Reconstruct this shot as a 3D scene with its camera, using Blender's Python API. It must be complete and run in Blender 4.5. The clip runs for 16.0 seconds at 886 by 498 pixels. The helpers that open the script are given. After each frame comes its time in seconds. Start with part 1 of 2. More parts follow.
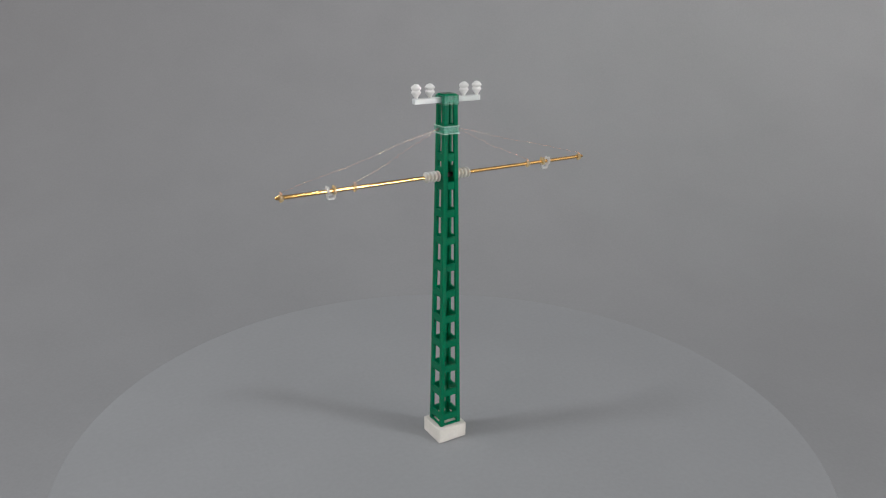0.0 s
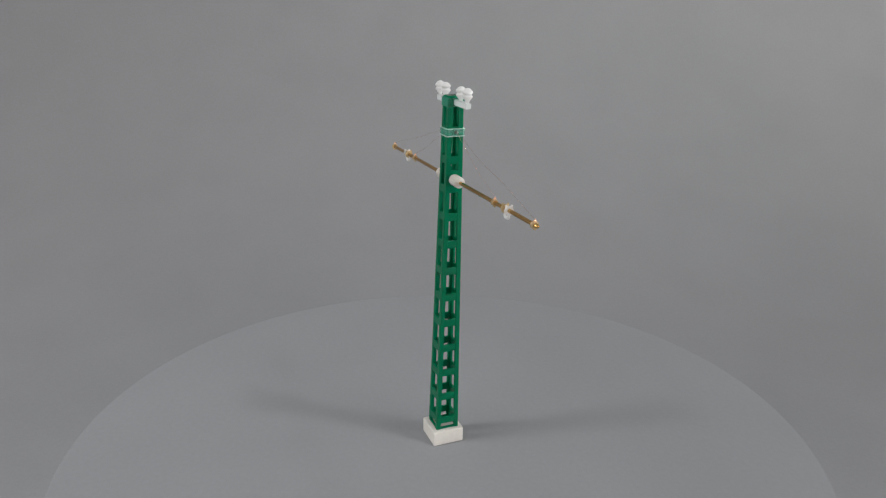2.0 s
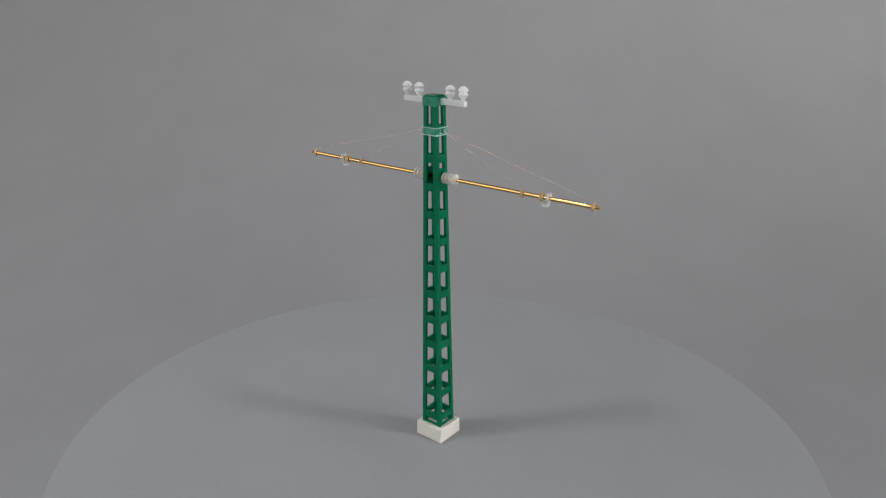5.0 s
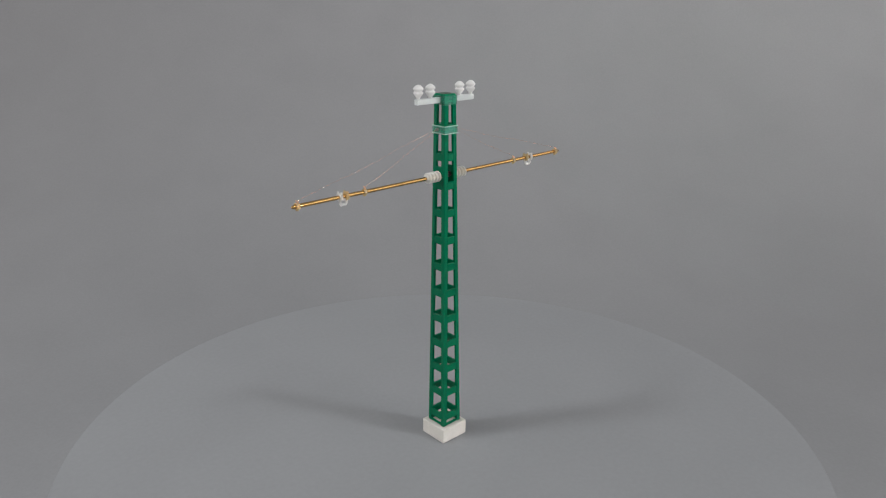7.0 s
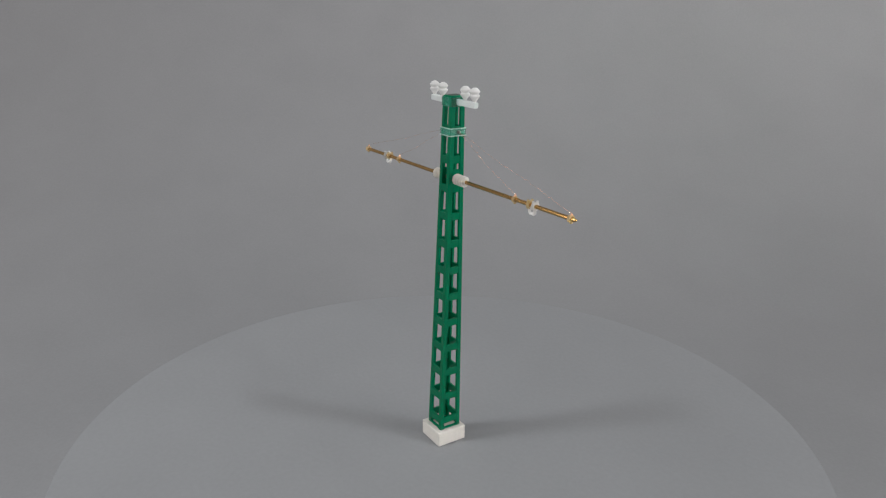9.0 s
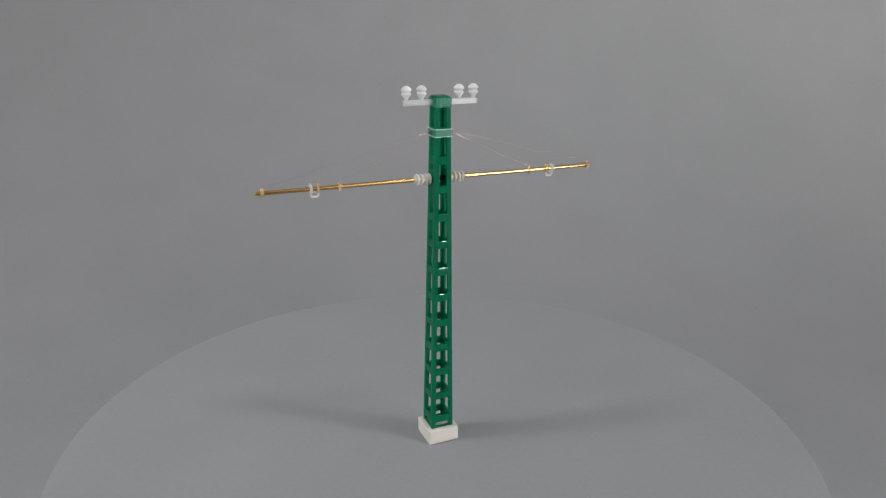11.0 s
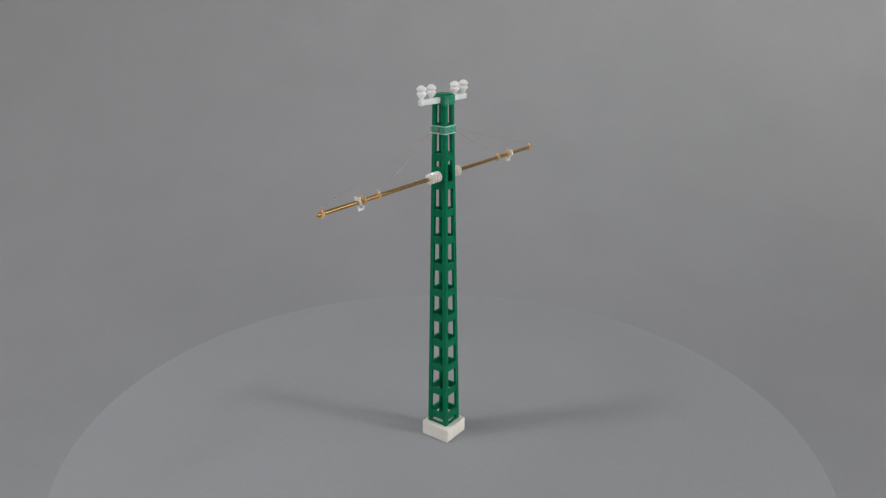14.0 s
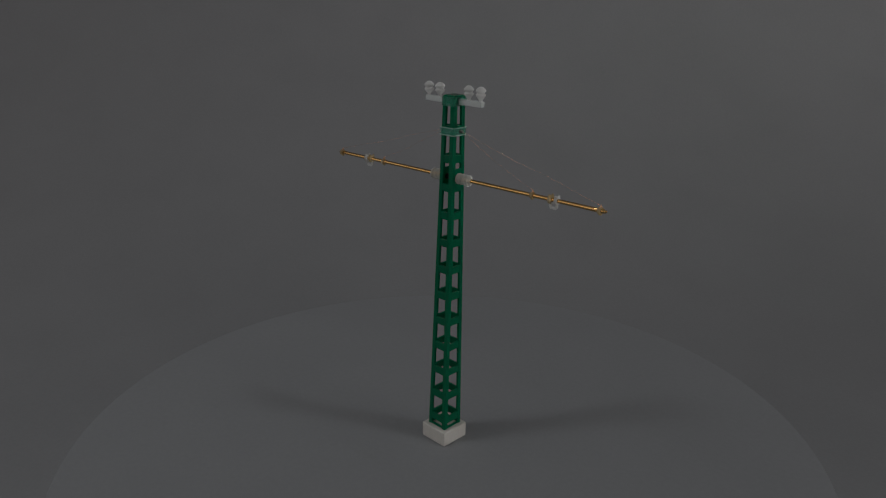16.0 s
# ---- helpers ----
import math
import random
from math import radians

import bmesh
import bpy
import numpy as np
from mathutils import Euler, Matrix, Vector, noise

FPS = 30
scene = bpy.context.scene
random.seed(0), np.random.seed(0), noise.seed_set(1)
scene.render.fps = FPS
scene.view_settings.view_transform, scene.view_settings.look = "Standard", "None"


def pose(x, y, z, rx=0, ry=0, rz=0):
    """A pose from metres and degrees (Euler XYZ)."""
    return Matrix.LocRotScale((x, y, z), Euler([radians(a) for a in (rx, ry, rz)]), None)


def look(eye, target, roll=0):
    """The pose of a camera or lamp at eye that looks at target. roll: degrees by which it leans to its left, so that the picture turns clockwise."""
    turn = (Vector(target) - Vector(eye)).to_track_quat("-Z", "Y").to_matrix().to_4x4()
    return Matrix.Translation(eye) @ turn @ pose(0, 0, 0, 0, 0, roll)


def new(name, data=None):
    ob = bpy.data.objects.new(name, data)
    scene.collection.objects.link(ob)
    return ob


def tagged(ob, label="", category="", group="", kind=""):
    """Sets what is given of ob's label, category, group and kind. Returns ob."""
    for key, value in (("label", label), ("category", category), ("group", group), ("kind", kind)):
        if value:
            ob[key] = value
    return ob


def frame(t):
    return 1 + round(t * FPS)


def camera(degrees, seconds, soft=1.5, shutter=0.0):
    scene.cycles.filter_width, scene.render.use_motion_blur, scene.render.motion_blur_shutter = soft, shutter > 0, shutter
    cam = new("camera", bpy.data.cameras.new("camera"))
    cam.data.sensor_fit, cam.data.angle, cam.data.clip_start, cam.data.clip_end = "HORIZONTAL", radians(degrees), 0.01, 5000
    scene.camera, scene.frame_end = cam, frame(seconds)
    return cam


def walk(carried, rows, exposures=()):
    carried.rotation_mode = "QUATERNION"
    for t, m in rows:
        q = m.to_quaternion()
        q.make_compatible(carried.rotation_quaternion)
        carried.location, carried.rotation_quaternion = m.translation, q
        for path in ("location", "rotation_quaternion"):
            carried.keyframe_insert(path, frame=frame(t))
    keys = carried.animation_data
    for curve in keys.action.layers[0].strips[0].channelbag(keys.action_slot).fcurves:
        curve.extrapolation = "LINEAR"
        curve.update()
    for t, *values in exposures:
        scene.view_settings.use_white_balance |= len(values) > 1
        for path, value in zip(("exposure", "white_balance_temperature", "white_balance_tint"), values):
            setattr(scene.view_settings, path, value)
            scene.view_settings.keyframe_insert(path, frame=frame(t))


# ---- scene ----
cam = camera(62.55, 16.0, soft=1.25)
EYE = Vector((0.0, -0.26, 0.1701))
TILT = radians(-19.03)
CAM_POSE = look(EYE, EYE + Vector((0, math.cos(TILT), math.sin(TILT))), 0.5)
# still camera; the picture fades down over the last second
FADE = [(0.0, 0.0), (15.0, 0.0), (15.2, -0.12), (15.5, -0.72), (15.8, -1.35), (16.0, -1.8)]
walk(cam, [(0.0, CAM_POSE), (16.0, CAM_POSE)], FADE)

# ---- light ----
world = bpy.data.worlds.new("studio")
scene.world = world
world.use_nodes = True
world.node_tree.nodes["Background"].inputs["Color"].default_value = (0.9, 0.93, 1.0, 1)
world.node_tree.nodes["Background"].inputs["Strength"].default_value = 0.05


def area_lamp(name, eye, target, sx, sy, watts, colour, spread=180):
    lamp = bpy.data.lights.new(name, "AREA")
    lamp.shape, lamp.size, lamp.size_y = "RECTANGLE", sx, sy
    lamp.energy, lamp.color, lamp.spread = watts, colour, radians(spread)
    ob = new(name, lamp)
    ob.matrix_world = look(eye, target)
    return ob


area_lamp("softbox_east", (0.64, -0.21, 1.16), (-0.07, 0, 0), 0.10, 0.10, 0.62, (0.892, 0.945, 0.978), 80)
area_lamp("softbox_west", (-0.58, -0.13, 0.95), (-0.10, 0, 0), 0.12, 0.12, 0.77, (0.892, 0.945, 0.978), 90)
area_lamp("panel_east", (1.6, -0.6, 0.55), (0.0, 0.0, 0.35), 2.2, 1.0, 13.3, (0.992, 0.96, 0.953))
# added fill, no known source: narrow beam lifting only the backdrop's right upper side
area_lamp("backdrop_fill", (1.1, -0.9, 0.95), (0.45, 0.8, 0.5), 0.4, 0.4, 2.3, (1.0, 0.972, 0.96), 55)
area_lamp("panel_west", (-1.6, -0.6, 0.60), (0.0, 0.0, 0.35), 2.2, 1.1, 18.2, (0.992, 0.96, 0.953))
area_lamp("low_strip", (0.70, -0.49, 0.10), (0.0, 0.0, 0.12), 0.13, 0.24, 0.38, (1.0, 0.985, 0.97), 60)


# ---- materials ----
def material(name, colour, rough=0.5, metal=0.0, grain=300.0, vary=0.06, bump=0.0, coarse=25.0, stretch=1.0, **extra):
    m = bpy.data.materials.new(name)
    m.use_nodes = True
    nt = m.node_tree
    b = nt.nodes["Principled BSDF"]
    b.inputs["Roughness"].default_value = rough
    b.inputs["Metallic"].default_value = metal
    for key, value in extra.items():
        b.inputs[key.replace("_", " ")].default_value = value
    tc = nt.nodes.new("ShaderNodeTexCoord")
    mp = nt.nodes.new("ShaderNodeMapping")
    mp.inputs["Scale"].default_value = (stretch, 1, 1)
    nt.links.new(tc.outputs["Object"], mp.inputs["Vector"])
    fine, wide = nt.nodes.new("ShaderNodeTexNoise"), nt.nodes.new("ShaderNodeTexNoise")
    for n, s in ((fine, grain), (wide, coarse)):
        n.inputs["Scale"].default_value = s
        n.inputs["Detail"].default_value = 4
        nt.links.new(mp.outputs["Vector"], n.inputs["Vector"])
    add = nt.nodes.new("ShaderNodeMath")
    add.operation = "ADD"
    nt.links.new(fine.outputs["Fac"], add.inputs[0])
    nt.links.new(wide.outputs["Fac"], add.inputs[1])
    ramp = nt.nodes.new("ShaderNodeMapRange")
    ramp.inputs["From Min"].default_value, ramp.inputs["From Max"].default_value = 0.6, 1.4
    ramp.inputs["To Min"].default_value, ramp.inputs["To Max"].default_value = 1 - vary, 1 + vary
    nt.links.new(add.outputs[0], ramp.inputs["Value"])
    mul = nt.nodes.new("ShaderNodeVectorMath")
    mul.operation = "SCALE"
    mul.inputs[0].default_value = colour
    nt.links.new(ramp.outputs[0], mul.inputs["Scale"])
    nt.links.new(mul.outputs[0], b.inputs["Base Color"])
    if bump:
        bp = nt.nodes.new("ShaderNodeBump")
        bp.inputs["Strength"].default_value = 0.6
        bp.inputs["Distance"].default_value = bump
        nt.links.new(fine.outputs["Fac"], bp.inputs["Height"])
        nt.links.new(bp.outputs[0], b.inputs["Normal"])
    return m


def frosted(name, colour, rough, share):
    """Clouded clear plastic: most of the light is bent through it, a share is scattered inside."""
    m = material(name, colour, rough, grain=900.0, vary=0.04, bump=0.00004, Transmission_Weight=0.9, IOR=1.42)
    nt = m.node_tree
    df, tl = nt.nodes.new("ShaderNodeBsdfDiffuse"), nt.nodes.new("ShaderNodeBsdfTranslucent")
    both, mix = nt.nodes.new("ShaderNodeMixShader"), nt.nodes.new("ShaderNodeMixShader")
    df.inputs["Color"].default_value = tl.inputs["Color"].default_value = (*colour, 1)
    both.inputs["Fac"].default_value = 0.4
    mix.inputs["Fac"].default_value = share
    nt.links.new(df.outputs[0], both.inputs[1])
    nt.links.new(tl.outputs[0], both.inputs[2])
    nt.links.new(nt.nodes["Principled BSDF"].outputs[0], mix.inputs[1])
    nt.links.new(both.outputs[0], mix.inputs[2])
    nt.links.new(mix.outputs[0], nt.nodes["Material Output"].inputs["Surface"])
    return m


def milky(name, colour, clear, rough=0.3, **kw):
    """Cloudy moulded plastic: part of the light goes straight through, the rest is scattered."""
    m = material(name, colour, rough, grain=900.0, vary=0.05, **kw)
    nt = m.node_tree
    b, out = nt.nodes["Principled BSDF"], nt.nodes["Material Output"]
    tr, mix = nt.nodes.new("ShaderNodeBsdfTransparent"), nt.nodes.new("ShaderNodeMixShader")
    tl, mix2 = nt.nodes.new("ShaderNodeBsdfTranslucent"), nt.nodes.new("ShaderNodeMixShader")
    tl.inputs["Color"].default_value = (*colour, 1)
    mix2.inputs["Fac"].default_value = 0.3
    mix.inputs["Fac"].default_value = clear
    nt.links.new(b.outputs[0], mix2.inputs[1])
    nt.links.new(tl.outputs[0], mix2.inputs[2])
    nt.links.new(mix2.outputs[0], mix.inputs[1])
    nt.links.new(tr.outputs[0], mix.inputs[2])
    nt.links.new(mix.outputs[0], out.inputs["Surface"])
    return m


PAPER = material("grey_backdrop_paper", (0.244, 0.246, 0.253), 0.85, grain=600.0, coarse=14.0, vary=0.06, bump=0.0001)
BOARD = material("grey_platter_paper", (0.252, 0.256, 0.264), 0.8, grain=500.0, coarse=18.0, vary=0.05, bump=0.0001)


def glow_through(m, colour, share):
    """Lets a share of the light soak through thin plastic."""
    nt = m.node_tree
    tl, mix = nt.nodes.new("ShaderNodeBsdfTranslucent"), nt.nodes.new("ShaderNodeMixShader")
    tl.inputs["Color"].default_value = (*colour, 1)
    mix.inputs["Fac"].default_value = share
    nt.links.new(nt.nodes["Principled BSDF"].outputs[0], mix.inputs[1])
    nt.links.new(tl.outputs[0], mix.inputs[2])
    nt.links.new(mix.outputs[0], nt.nodes["Material Output"].inputs["Surface"])


# unseen room: white ceiling added for a bright band on the rod, walls kept darker
CEILING = material("white_unseen_ceiling", (0.8, 0.8, 0.8), 0.9, grain=60.0, coarse=2.0, vary=0.04)
WALL = material("grey_unseen_wall", (0.42, 0.42, 0.42), 0.9, grain=60.0, coarse=2.0, vary=0.04)
GREEN = material("green_moulded_plastic", (0.0, 0.172, 0.083), 0.055, grain=900.0, coarse=90.0, vary=0.12, bump=0.00005, Specular_IOR_Level=0.33)
glow_through(GREEN, (0.0, 0.37, 0.178), 0.36)
WHITE = material("white_plinth_plastic", (0.61, 0.585, 0.54), 0.6, grain=900.0, coarse=120.0, vary=0.06, bump=0.0001)
BRASS = material("brass_rod", (0.60, 0.365, 0.135), 0.15, 1.0, grain=2600.0, coarse=700.0, vary=0.22, bump=0.000015, stretch=0.05)
COPPER = material("copper_wire", (0.80, 0.50, 0.38), 0.22, 1.0, grain=800.0, coarse=200.0, vary=0.15)
STEEL = material("grey_metal_pin", (0.22, 0.2, 0.18), 0.4, 0.8, grain=900.0, vary=0.2)
MILK = frosted("cloudy_white_plastic", (0.96, 0.96, 0.945), 0.1, 0.58)
CLOUD = frosted("translucent_white_plastic", (0.97, 0.985, 0.965), 0.06, 0.45)
CLEAR = frosted("clear_hanger_plastic", (0.96, 0.96, 0.945), 0.08, 0.4)
TIE = material("copper_tie", (0.72, 0.40, 0.24), 0.4, 0.6, grain=900.0, vary=0.2)
SLEEVE = milky("cloudy_sleeve_plastic", (0.14, 0.52, 0.39), 0.6, 0.3)
CAP = milky("green_cap_plastic", (0.04, 0.36, 0.23), 0.45, 0.4)
# paler than SLEEVE: the light caught on the collar's edges, put into the colour
RIM = milky("lit_rim_plastic", (0.62, 0.86, 0.76), 0.35, 0.4)
BAR = frosted("cloudy_bar_plastic", (0.92, 0.95, 0.94), 0.15, 0.42)
# clear plastic; the brass seen through it is put into its colour
AMBER = frosted("brass_tinted_clamp_plastic", (0.96, 0.80, 0.50), 0.1, 0.24)

MM = 0.001


# ---- mesh helpers, millimetres ----
def part(name, bm, mat, parent, label="", smooth=False):
    me = bpy.data.meshes.new(name)
    bmesh.ops.recalc_face_normals(bm, faces=bm.faces)
    for v in bm.verts:
        v.co *= MM
    for f in bm.faces:
        f.smooth = smooth
    bm.to_mesh(me)
    bm.free()
    me.materials.append(mat)
    ob = new(name, me)
    ob.parent = parent
    if label:
        ob["label"] = label
    return ob


def prism(rings):
    """Closed loops of equal length, stacked, with end caps."""
    bm = bmesh.new()
    vs = [[bm.verts.new(p) for p in r] for r in rings]
    n = len(rings[0])
    for a, b in zip(vs, vs[1:]):
        for i in range(n):
            bm.faces.new((a[i], a[(i + 1) % n], b[(i + 1) % n], b[i]))
    bm.faces.new(vs[0][::-1])
    bm.faces.new(vs[-1])
    return bm


def box(x0, x1, y0, y1, z0, z1, bevel=0.0, segments=2):
    bm = prism([[(x0, y0, z), (x1, y0, z), (x1, y1, z), (x0, y1, z)] for z in (z0, z1)])
    if bevel:
        bmesh.ops.bevel(bm, geom=bm.edges[:], offset=bevel, segments=segments, affect="EDGES", profile=0.5)
    return bm


def tube(points, radius, sides=10):
    """A round bar along points; radius may be a list."""
    pts = [Vector(p) for p in points]
    rad = radius if isinstance(radius, (list, tuple)) else [radius] * len(pts)
    rings, side = [], None
    for i, p in enumerate(pts):
        way = (pts[min(i + 1, len(pts) - 1)] - pts[max(i - 1, 0)]).normalized()
        if side is None:
            side = way.cross(Vector((0, 0, 1)) if abs(way.z) < 0.9 else Vector((1, 0, 0)))
        side = (side - way * side.dot(way)).normalized()
        up = side.cross(way)
        rings.append([p + rad[i] * (math.cos(a) * side + math.sin(a) * up)
                      for a in (2 * math.pi * k / sides for k in range(sides))])
    return prism(rings)


def lathe(profile, origin, axis, sides=24):
    """Rounds of (along, radius) about an axis through origin."""
    o, w = Vector(origin), Vector(axis).normalized()
    return tube([o + w * a for a, _ in profile], [r for _, r in profile], sides)


def ring_plate(centre, axis, outer, inner, thick, sides=20):
    o, w = Vector(centre), Vector(axis).normalized()
    side = w.cross(Vector((0, 0, 1))).normalized()
    up = side.cross(w)
    bm = bmesh.new()
    loops = []
    for r, a in ((outer, -0.5), (outer, 0.5), (inner, 0.5), (inner, -0.5)):
        loops.append([bm.verts.new(o + w * a * thick + r * (math.cos(t) * side + math.sin(t) * up))
                      for t in (2 * math.pi * k / sides for k in range(sides))])
    for a, b in zip(loops, loops[1:] + loops[:1]):
        for i in range(sides):
            bm.faces.new((a[i], a[(i + 1) % sides], b[(i + 1) % sides], b[i]))
    return bm


def join(bm, other):
    me = bpy.data.meshes.new("join")
    other.to_mesh(me)
    other.free()
    bm.from_mesh(me)
    bpy.data.meshes.remove(me)
    return bm


# ---- setting: seamless paper sweep in an unseen plain grey studio ----
FLOOR_Z = -62.0


def sweep():
    bm = bmesh.new()
    prof = [(-800.0, FLOOR_Z)]
    flat, radius = 153.0, 520.0
    prof.append((0.0, FLOOR_Z))
    for k in range(25):
        a = math.pi / 2 * k / 24
        prof.append((flat + radius * math.sin(a), FLOOR_Z + radius * (1 - math.cos(a))))
    prof.append((flat + radius, 1250.0))
    rows = []
    for x in (-900.0, 900.0):
        rows.append([bm.verts.new((x, y, z)) for y, z in prof])
    for i in range(len(prof) - 1):
        bm.faces.new((rows[0][i], rows[1][i], rows[1][i + 1], rows[0][i + 1]))
    ob = part("backdrop", bm, PAPER, None, smooth=True)
    mod = ob.modifiers.new("sheet", "SOLIDIFY")
    mod.thickness, mod.offset = 0.001, -1
    return tagged(ob, "seamless mid-grey paper backdrop curving up behind the turntable", "backdrop", kind="structure")


def studio():
    # added shell, out of view; closes the place and shapes the reflections
    rooms = {"floor": (-2150, 2150, -2600, 900, FLOOR_Z - 60, FLOOR_Z - 10),
             "ceiling": (-2150, 2150, -2600, 900, 1400, 1450),
             "wall_north": (-2150, 2150, 900, 950, FLOOR_Z - 60, 1450),
             "wall_south": (-2150, 2150, -2650, -2600, FLOOR_Z - 60, 1450),
             "wall_east": (2150, 2200, -2650, 950, FLOOR_Z - 60, 1450),
             "wall_west": (-2200, -2150, -2650, 950, FLOOR_Z - 60, 1450)}
    for name, r in rooms.items():
        ob = part(name, box(*r), CEILING if name == "ceiling" else WALL, None)
        tagged(ob, "plain %s painted studio %s" % ("white" if name == "ceiling" else "grey", name.split("_")[0]), name.split("_")[0], kind="structure")


sweep()
studio()


# ---- turntable platter ----
def platter():
    ob = part("turntable_platter", lathe([(0, 112.0), (44.0, 112.0), (44.6, 145.2), (45.4, 145.9), (59.4, 146.3), (60.4, 146.3)], (0, 0, FLOOR_Z), (0, 0, 1), 120), BOARD, None)
    part("paper_cover", lathe([(-1.6, 147.95), (-1.3, 148.2), (-0.3, 148.2), (0, 147.95)], (0, 0, 0), (0, 0, 1), 160), BOARD, ob, "round sheet of matt grey paper board")
    return tagged(ob, "round turntable platter covered in matt grey paper", "turntable")


# ---- the model pylon ----
LEAN = (0.00694, 0.0173)
FOOT, TOP = 6.2, 137.6
PITCH, OPEN = 10.53, 7.65


def half(z):
    return 4.62 - (z - FOOT) * 0.01335


def gap(z):
    return 2.72 - (z - 15) * 0.01422


def lean(x, y, z):
    return (x + LEAN[0] * z, y + LEAN[1] * z, z)


def lean_mesh(bm):
    for v in bm.verts:
        v.co.x += LEAN[0] * v.co.z
        v.co.y += LEAN[1] * v.co.z
    return bm


def corner_post(sx, sy, thick=0.95, c=0.22, e=0.16):
    rings = []
    for z in (FOOT, 40, 75, 105, TOP):
        h, g = half(z), gap(z)
        loop = [(h - c, h), (g + e, h), (g, h - e), (g, h - thick), (h - thick, h - thick), (h - thick, g), (h - e, g), (h, g + e), (h, h - c)]
        rings.append([(sx * x, sy * y, z) for x, y in loop])
    return lean_mesh(prism(rings))


def cross_rail(side, z0, z1, thick=0.85, inset=0.07):
    """side: quarter turns from the face that looks to -y."""
    e = 0.16
    bm = prism([[(-gap(z), -half(z) + inset + d, z), (gap(z), -half(z) + inset + d, z),
                 (gap(z), -half(z) + inset + thick, z), (-gap(z), -half(z) + inset + thick, z)]
                for z, d in ((z0, e), (z0 + e, 0), (z1 - e, 0), (z1, e))])
    bmesh.ops.rotate(bm, verts=bm.verts, matrix=Matrix.Rotation(side * math.pi / 2, 3, "Z"))
    return lean_mesh(bm)


def sleeve(z0, z1, grow, thick):
    """A square band round the mast."""
    bm = bmesh.new()
    loops = []
    zm = (z0 + z1) / 2
    for r, z in ((half(zm) + grow, z0), (half(zm) + grow, z1), (half(zm) + grow - thick, z1), (half(zm) + grow - thick, z0)):
        c = 0.35
        pts = [(r, -r + c), (r, r - c), (r - c, r), (-r + c, r), (-r, r - c), (-r, -r + c), (-r + c, -r), (r - c, -r)]
        loops.append([bm.verts.new((x, y, z)) for x, y in pts])
    for a, b in zip(loops, loops[1:] + loops[:1]):
        for i in range(8):
            bm.faces.new((a[i], a[(i + 1) % 8], b[(i + 1) % 8], b[i]))
    return lean_mesh(bm)


def bell(x, z):
    """Two-shed pin insulator standing on the top bar."""
    prof = [(0, 0.62), (0.45, 0.62), (0.6, 0.72), (1.75, 1.56), (1.95, 1.7), (2.15, 1.75), (2.35, 1.68), (2.7, 1.36), (2.85, 1.32),
            (3.0, 1.38), (3.3, 1.7), (3.5, 1.8), (3.7, 1.8), (3.9, 1.7), (4.3, 1.36), (4.65, 1.0), (4.88, 0.6), (4.95, 0.25)]
    return lathe(prof, lean(x, 0, z), (0, 0, 1), 24)


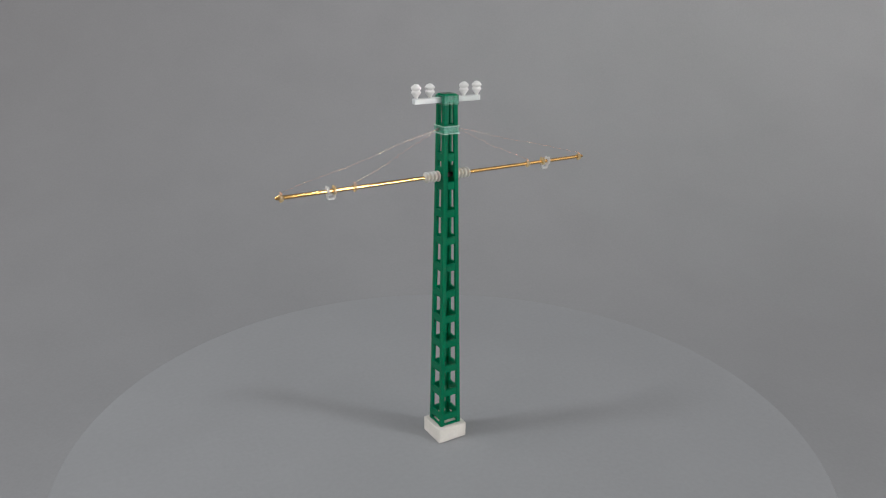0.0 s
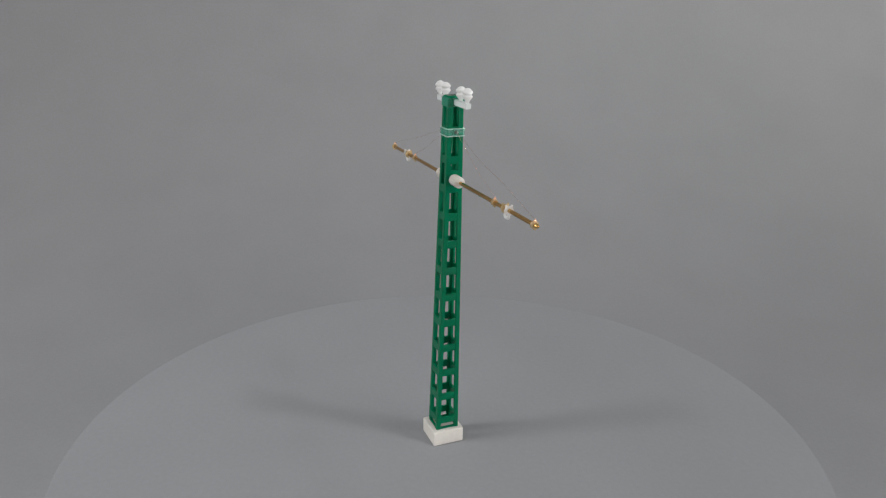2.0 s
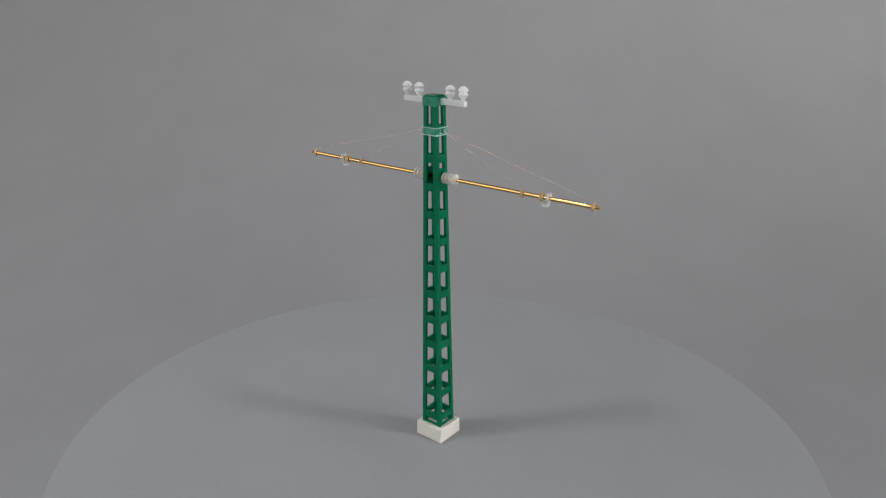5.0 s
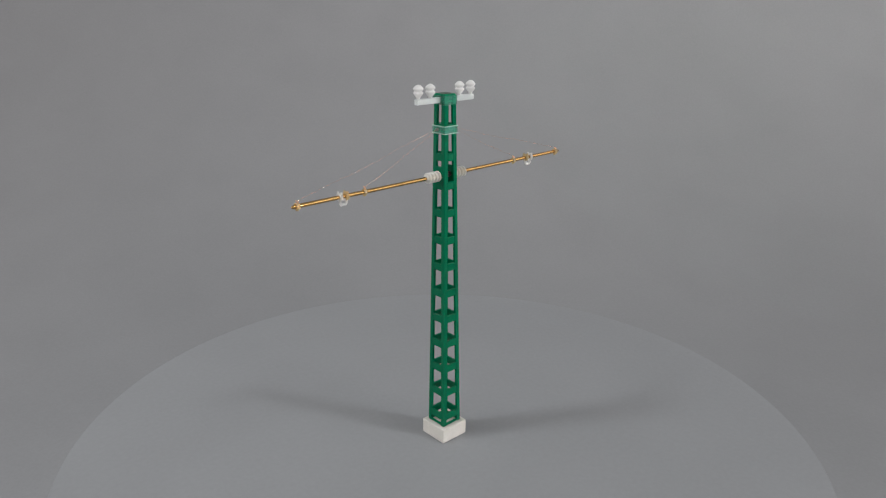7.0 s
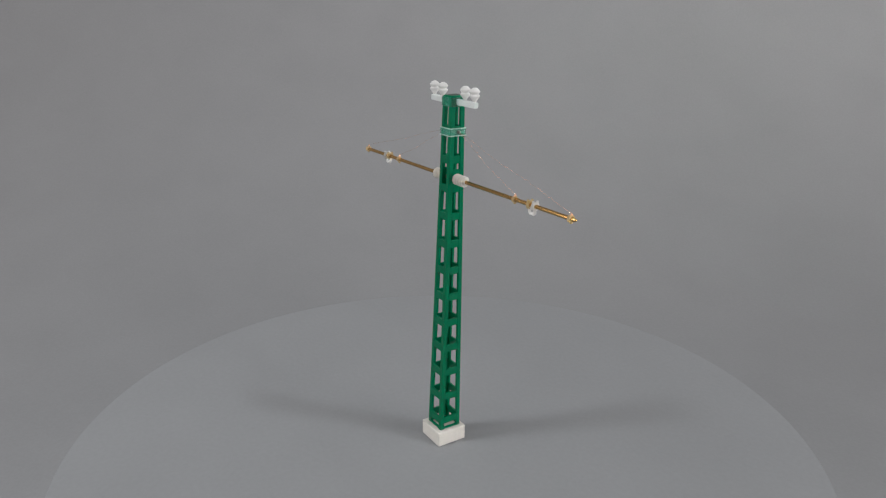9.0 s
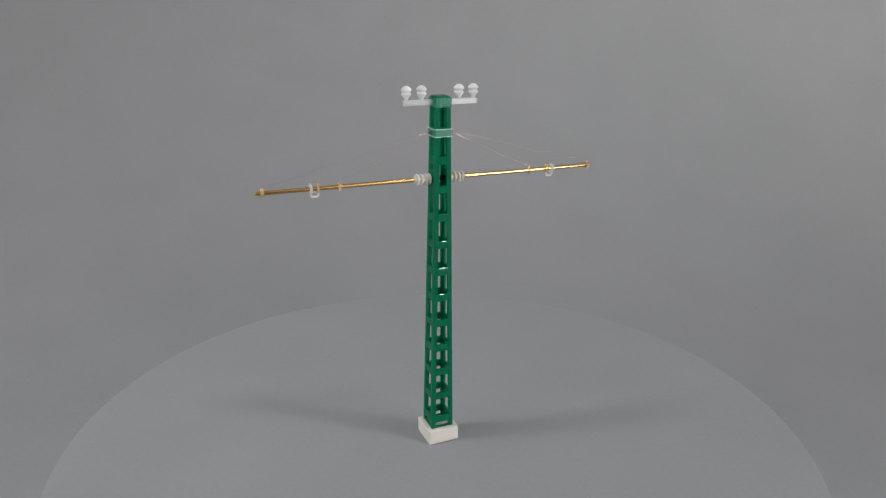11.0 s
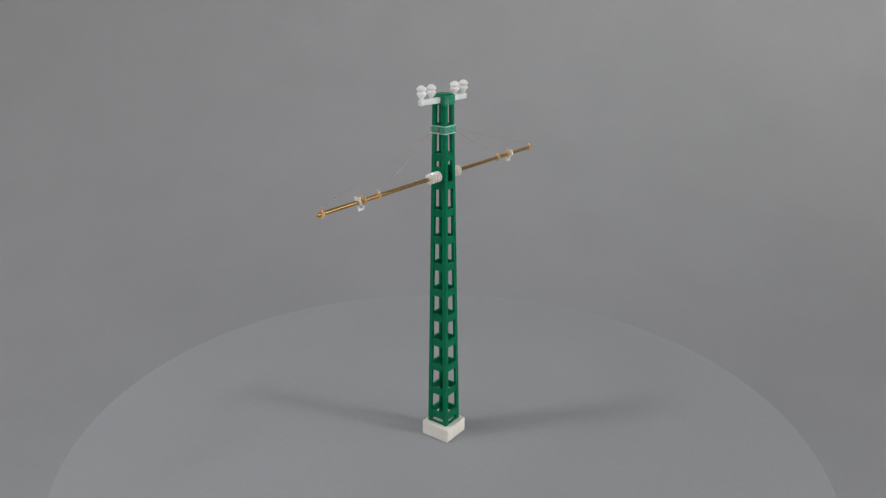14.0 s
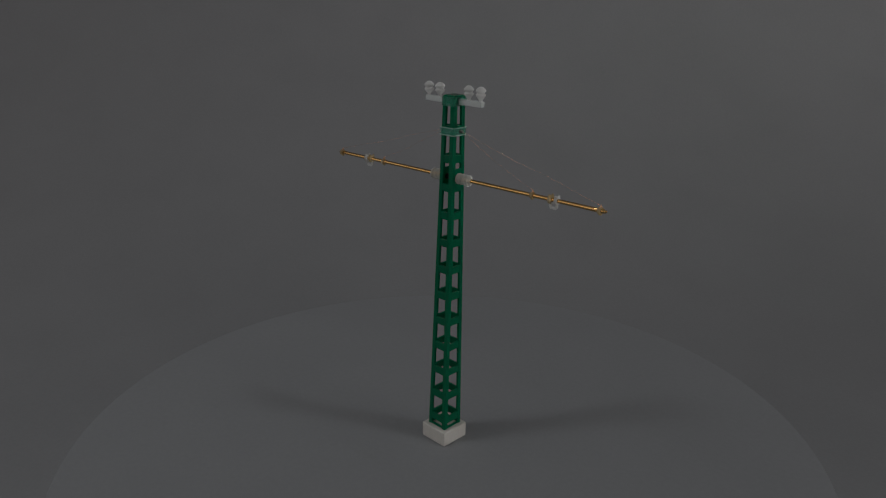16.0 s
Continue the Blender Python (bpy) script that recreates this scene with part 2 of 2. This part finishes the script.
def pylon():
    thing = new("catenary_mast")
    tagged(thing, "green plastic model catenary mast with brass crossarm on white plinth", "model mast")
    bm = box(-6.32, 6.32, -6.32, 6.32, 0, FOOT, 0.45, 2)
    part("plinth", bm, WHITE, thing, "matt white square plinth with softened edges")

    mast = part("lattice_mast", lean_mesh(box(-half(TOP) + 0.3, half(TOP) - 0.3, -half(TOP) + 0.3, half(TOP) - 0.3, TOP - 0.9, TOP + 0.35, 0.3, 2)),
                GREEN, thing, "glossy green tapered lattice tower")
    for sx in (-1, 1):
        for sy in (-1, 1):
            part("corner_post", corner_post(sx, sy), GREEN, mast)
    tops = [8.6 + PITCH * k for k in range(13)]
    for side in range(4):
        part("cross_rail", cross_rail(side, FOOT, 6.9), GREEN, mast)
        for k in range(12):
            z1 = tops[k + 1] - OPEN
            if side % 2 and k == 9:
                z1 = 111.8
            part("cross_rail", cross_rail(side, tops[k], z1), GREEN, mast)
        part("cross_rail", cross_rail(side, tops[12], TOP), GREEN, mast)

    # top bar and its four insulators
    zb = 135.75
    bar = part("top_bar", lean_mesh(box(-13.7, 13.7, -0.95, 0.95, zb - 1.0, zb + 1.0, 0.3, 2)), BAR, thing, "cloudy white top bar")
    part("cap_sleeve", sleeve(134.2, 137.3, 0.33, 0.4), CAP, thing, "cloudy translucent sleeve over the mast head")
    for x in (-12.6, -7.05, 7.05, 12.6):
        part("insulator", bell(x, zb + 0.95), MILK, thing, "white two-shed insulator", smooth=True)
    band = part("collar", sleeve(123.8, 126.7, 0.42, 0.42), SLEEVE, thing, "pale translucent collar band")
    # thin bands that paint the collar's lit top and bottom edges
    for z in (123.85, 126.45):
        part("rim", sleeve(z, z + 0.25, 0.48, 0.5), RIM, band, "collar rim, paler to show its lit edge")
    for s in (-1, 1):
        part("pin", lathe([(0, 0.6), (0.5, 0.65), (0.9, 0.5), (1.1, 0.25)], lean(s * (half(125.3) + 0.35), 0, 125.4), (s, 0, 0), 12), STEEL, band,
             "dark metal wire pin")

    # crossarm: one brass rod through the mast, with all that is threaded on it
    a, b = Vector((-64.8, 0.99, 108.07)), Vector((66.6, 2.13, 108.82))
    way = (b - a).normalized()
    mid = a + way * ((0.75 - a.x) / way.x)
    n = 24
    tip = [(0, 0.12), (0.08, 0.32), (0.25, 0.48), (0.5, 0.56), (0.9, 0.58), (1.0, 0.66), (1.1, 0.7)]
    part("crossarm_rod", tube([*[a + way * d for d, _ in tip], *[a + (b - a) * (k / n) for k in range(1, n)], *[b - way * d for d, _ in reversed(tip)]],
                              [r for _, r in tip] + [0.7] * (n - 1) + [r for _, r in reversed(tip)], 20), BRASS, thing, "straight brass rod", smooth=True)
    # near-black tube over the rod where it passes through the mast
    DARK = material("near_black", (0.012, 0.011, 0.01), 0.7, grain=900.0)
    part("rod_tube", lathe([(-2.35, 0.8), (-2.2, 0.95), (2.2, 0.95), (2.35, 0.8)], mid, way, 16), DARK, thing, "near-black tube round the rod inside the mast", smooth=True)
    for s in (-1, 1):
        at = lambda d: mid + way * (s * d)
        prof = [(0, 1.1), (0.1, 1.25)]
        for k in range(4):
            o = 0.2 + k * 1.56
            prof += [(o, 1.28), (o + 0.08, 1.6), (o + 0.22, 1.88), (o + 0.42, 2.03), (o + 0.62, 2.03), (o + 0.82, 1.88), (o + 0.96, 1.6), (o + 1.04, 1.28)]
        prof += [(6.3, 1.25), (6.45, 1.05)]
        part("rod_insulator", lathe(prof, at(3.35), way * s, 28), CLOUD, thing, "ribbed translucent white insulator", smooth=True)
        # wire clamps
        for d, r in ((37.2, 1.1), (63.5, 1.2)):
            clamp = ring_plate(at(d), way, r, 0.71, 1.1, 16)
            c = at(d)
            join(clamp, box(c.x - 0.45, c.x + 0.45, c.y - 0.35, c.y + 0.35, c.z - 1.5, c.z - 0.95, 0.15, 1))
            ring = part("wire_clamp", clamp, AMBER, thing, "clear wire clamp on the rod, tinted by the brass behind")
            part("wire_tie", tube([(c.x - 0.35, c.y - 0.3, c.z + 0.7), (c.x + 0.3, c.y - 0.35, c.z + 1.3), (c.x - 0.1, c.y + 0.3, c.z + 1.75),
                                   (c.x + 0.35, c.y + 0.2, c.z + 1.2), (c.x - 0.3, c.y, c.z + 0.8)], 0.2, 6), TIE, ring, "twisted copper wire end")
        # hanger with its loop
        c = at(46.0)
        loop = bmesh.new()
        outer = [(-1.25, 0.0), (-1.25, -1.9), (-0.9, -2.3), (0.9, -2.3), (1.25, -1.9), (1.25, 0.0)]
        join(loop, tube([(c.x + x, c.y, c.z + z - 0.4) for x, z in outer], 0.5, 8))
        join(loop, tube([(c.x - 1.2, c.y, c.z - 1.05), (c.x + 1.2, c.y, c.z - 1.05)], 0.36, 8))
        hanger = part("hanger", loop, CLEAR, thing, "clear plastic wire hanger with a loop below", smooth=True)
        for e in (-1.25, 1.25):
            o = at(46.0 + e)
            plate = ring_plate(o, way, 1.45, 0.71, 0.8, 16)
            for f in (-1, 1):
                join(plate, tube([(o.x, o.y + f * 0.75, o.z + 0.6), (o.x, o.y + f * 0.95, o.z + 1.75)], [0.5, 0.35], 8))
            part("clip", plate, AMBER if e < 0 else CLEAR, hanger)
        # stay wires
        pin = Vector(lean(s * (half(125.3) + 0.9), 0, 125.5))
        for d, sag, amp in ((37.2, 0.6, 0.2), (63.5, 0.15, 0.25)):
            end = at(d) + Vector((0, 0, 1.7))
            pts = []
            for k in range(81):
                u = k / 80
                p = pin.lerp(end, u)
                wob = math.sin(math.pi * u)
                kink = noise.noise_vector((u * d * 0.55, d, s * 3.0)) * 0.42 * wob
                p.z -= sag * 4 * u * (1 - u) - amp * wob * math.sin(9 * u + d + s) - kink.z
                p.y += amp * wob * math.sin(7 * u + 2 * d + s) + kink.y
                pts.append(p)
            part("stay_wire", tube(pts, 0.042, 6), COPPER, thing, "hair-thin copper stay wire", smooth=True)
    return thing


PLATTER = platter()
MAST = pylon()


# ---- the turning ----
def motions():
    # lead or lag of the turning, in seconds
    late = {0.0: -0.017, 0.5: -0.006, 1.0: 0.005, 1.5: 0.016, 2.0: -0.012, 2.5: 0.003, 3.0: 0.019, 3.5: 0.005, 6.5: 0.015,
            7.0: -0.007, 7.5: -0.01, 8.0: 0.005, 9.0: -0.002, 11.5: -0.001, 12.0: 0.005, 12.5: 0.003, 13.0: -0.017, 14.0: 0.003, 14.5: -0.038, 15.0: -0.027, 15.5: -0.016,
            16.0: -0.005}
    turns = []
    for k in range(33):
        t = k / 2
        turns.append((t, pose(0, 0, 0, rz=29.879 - 49.727 * (t + late.get(t, 0.0)))))
    walk(PLATTER, [(t, m @ pose(0.00128, -0.00012, 0)) for t, m in turns])
    walk(MAST, [(t, m @ pose(0.0016, 0.00001, 0, rz=0.5)) for t, m in turns])


motions()
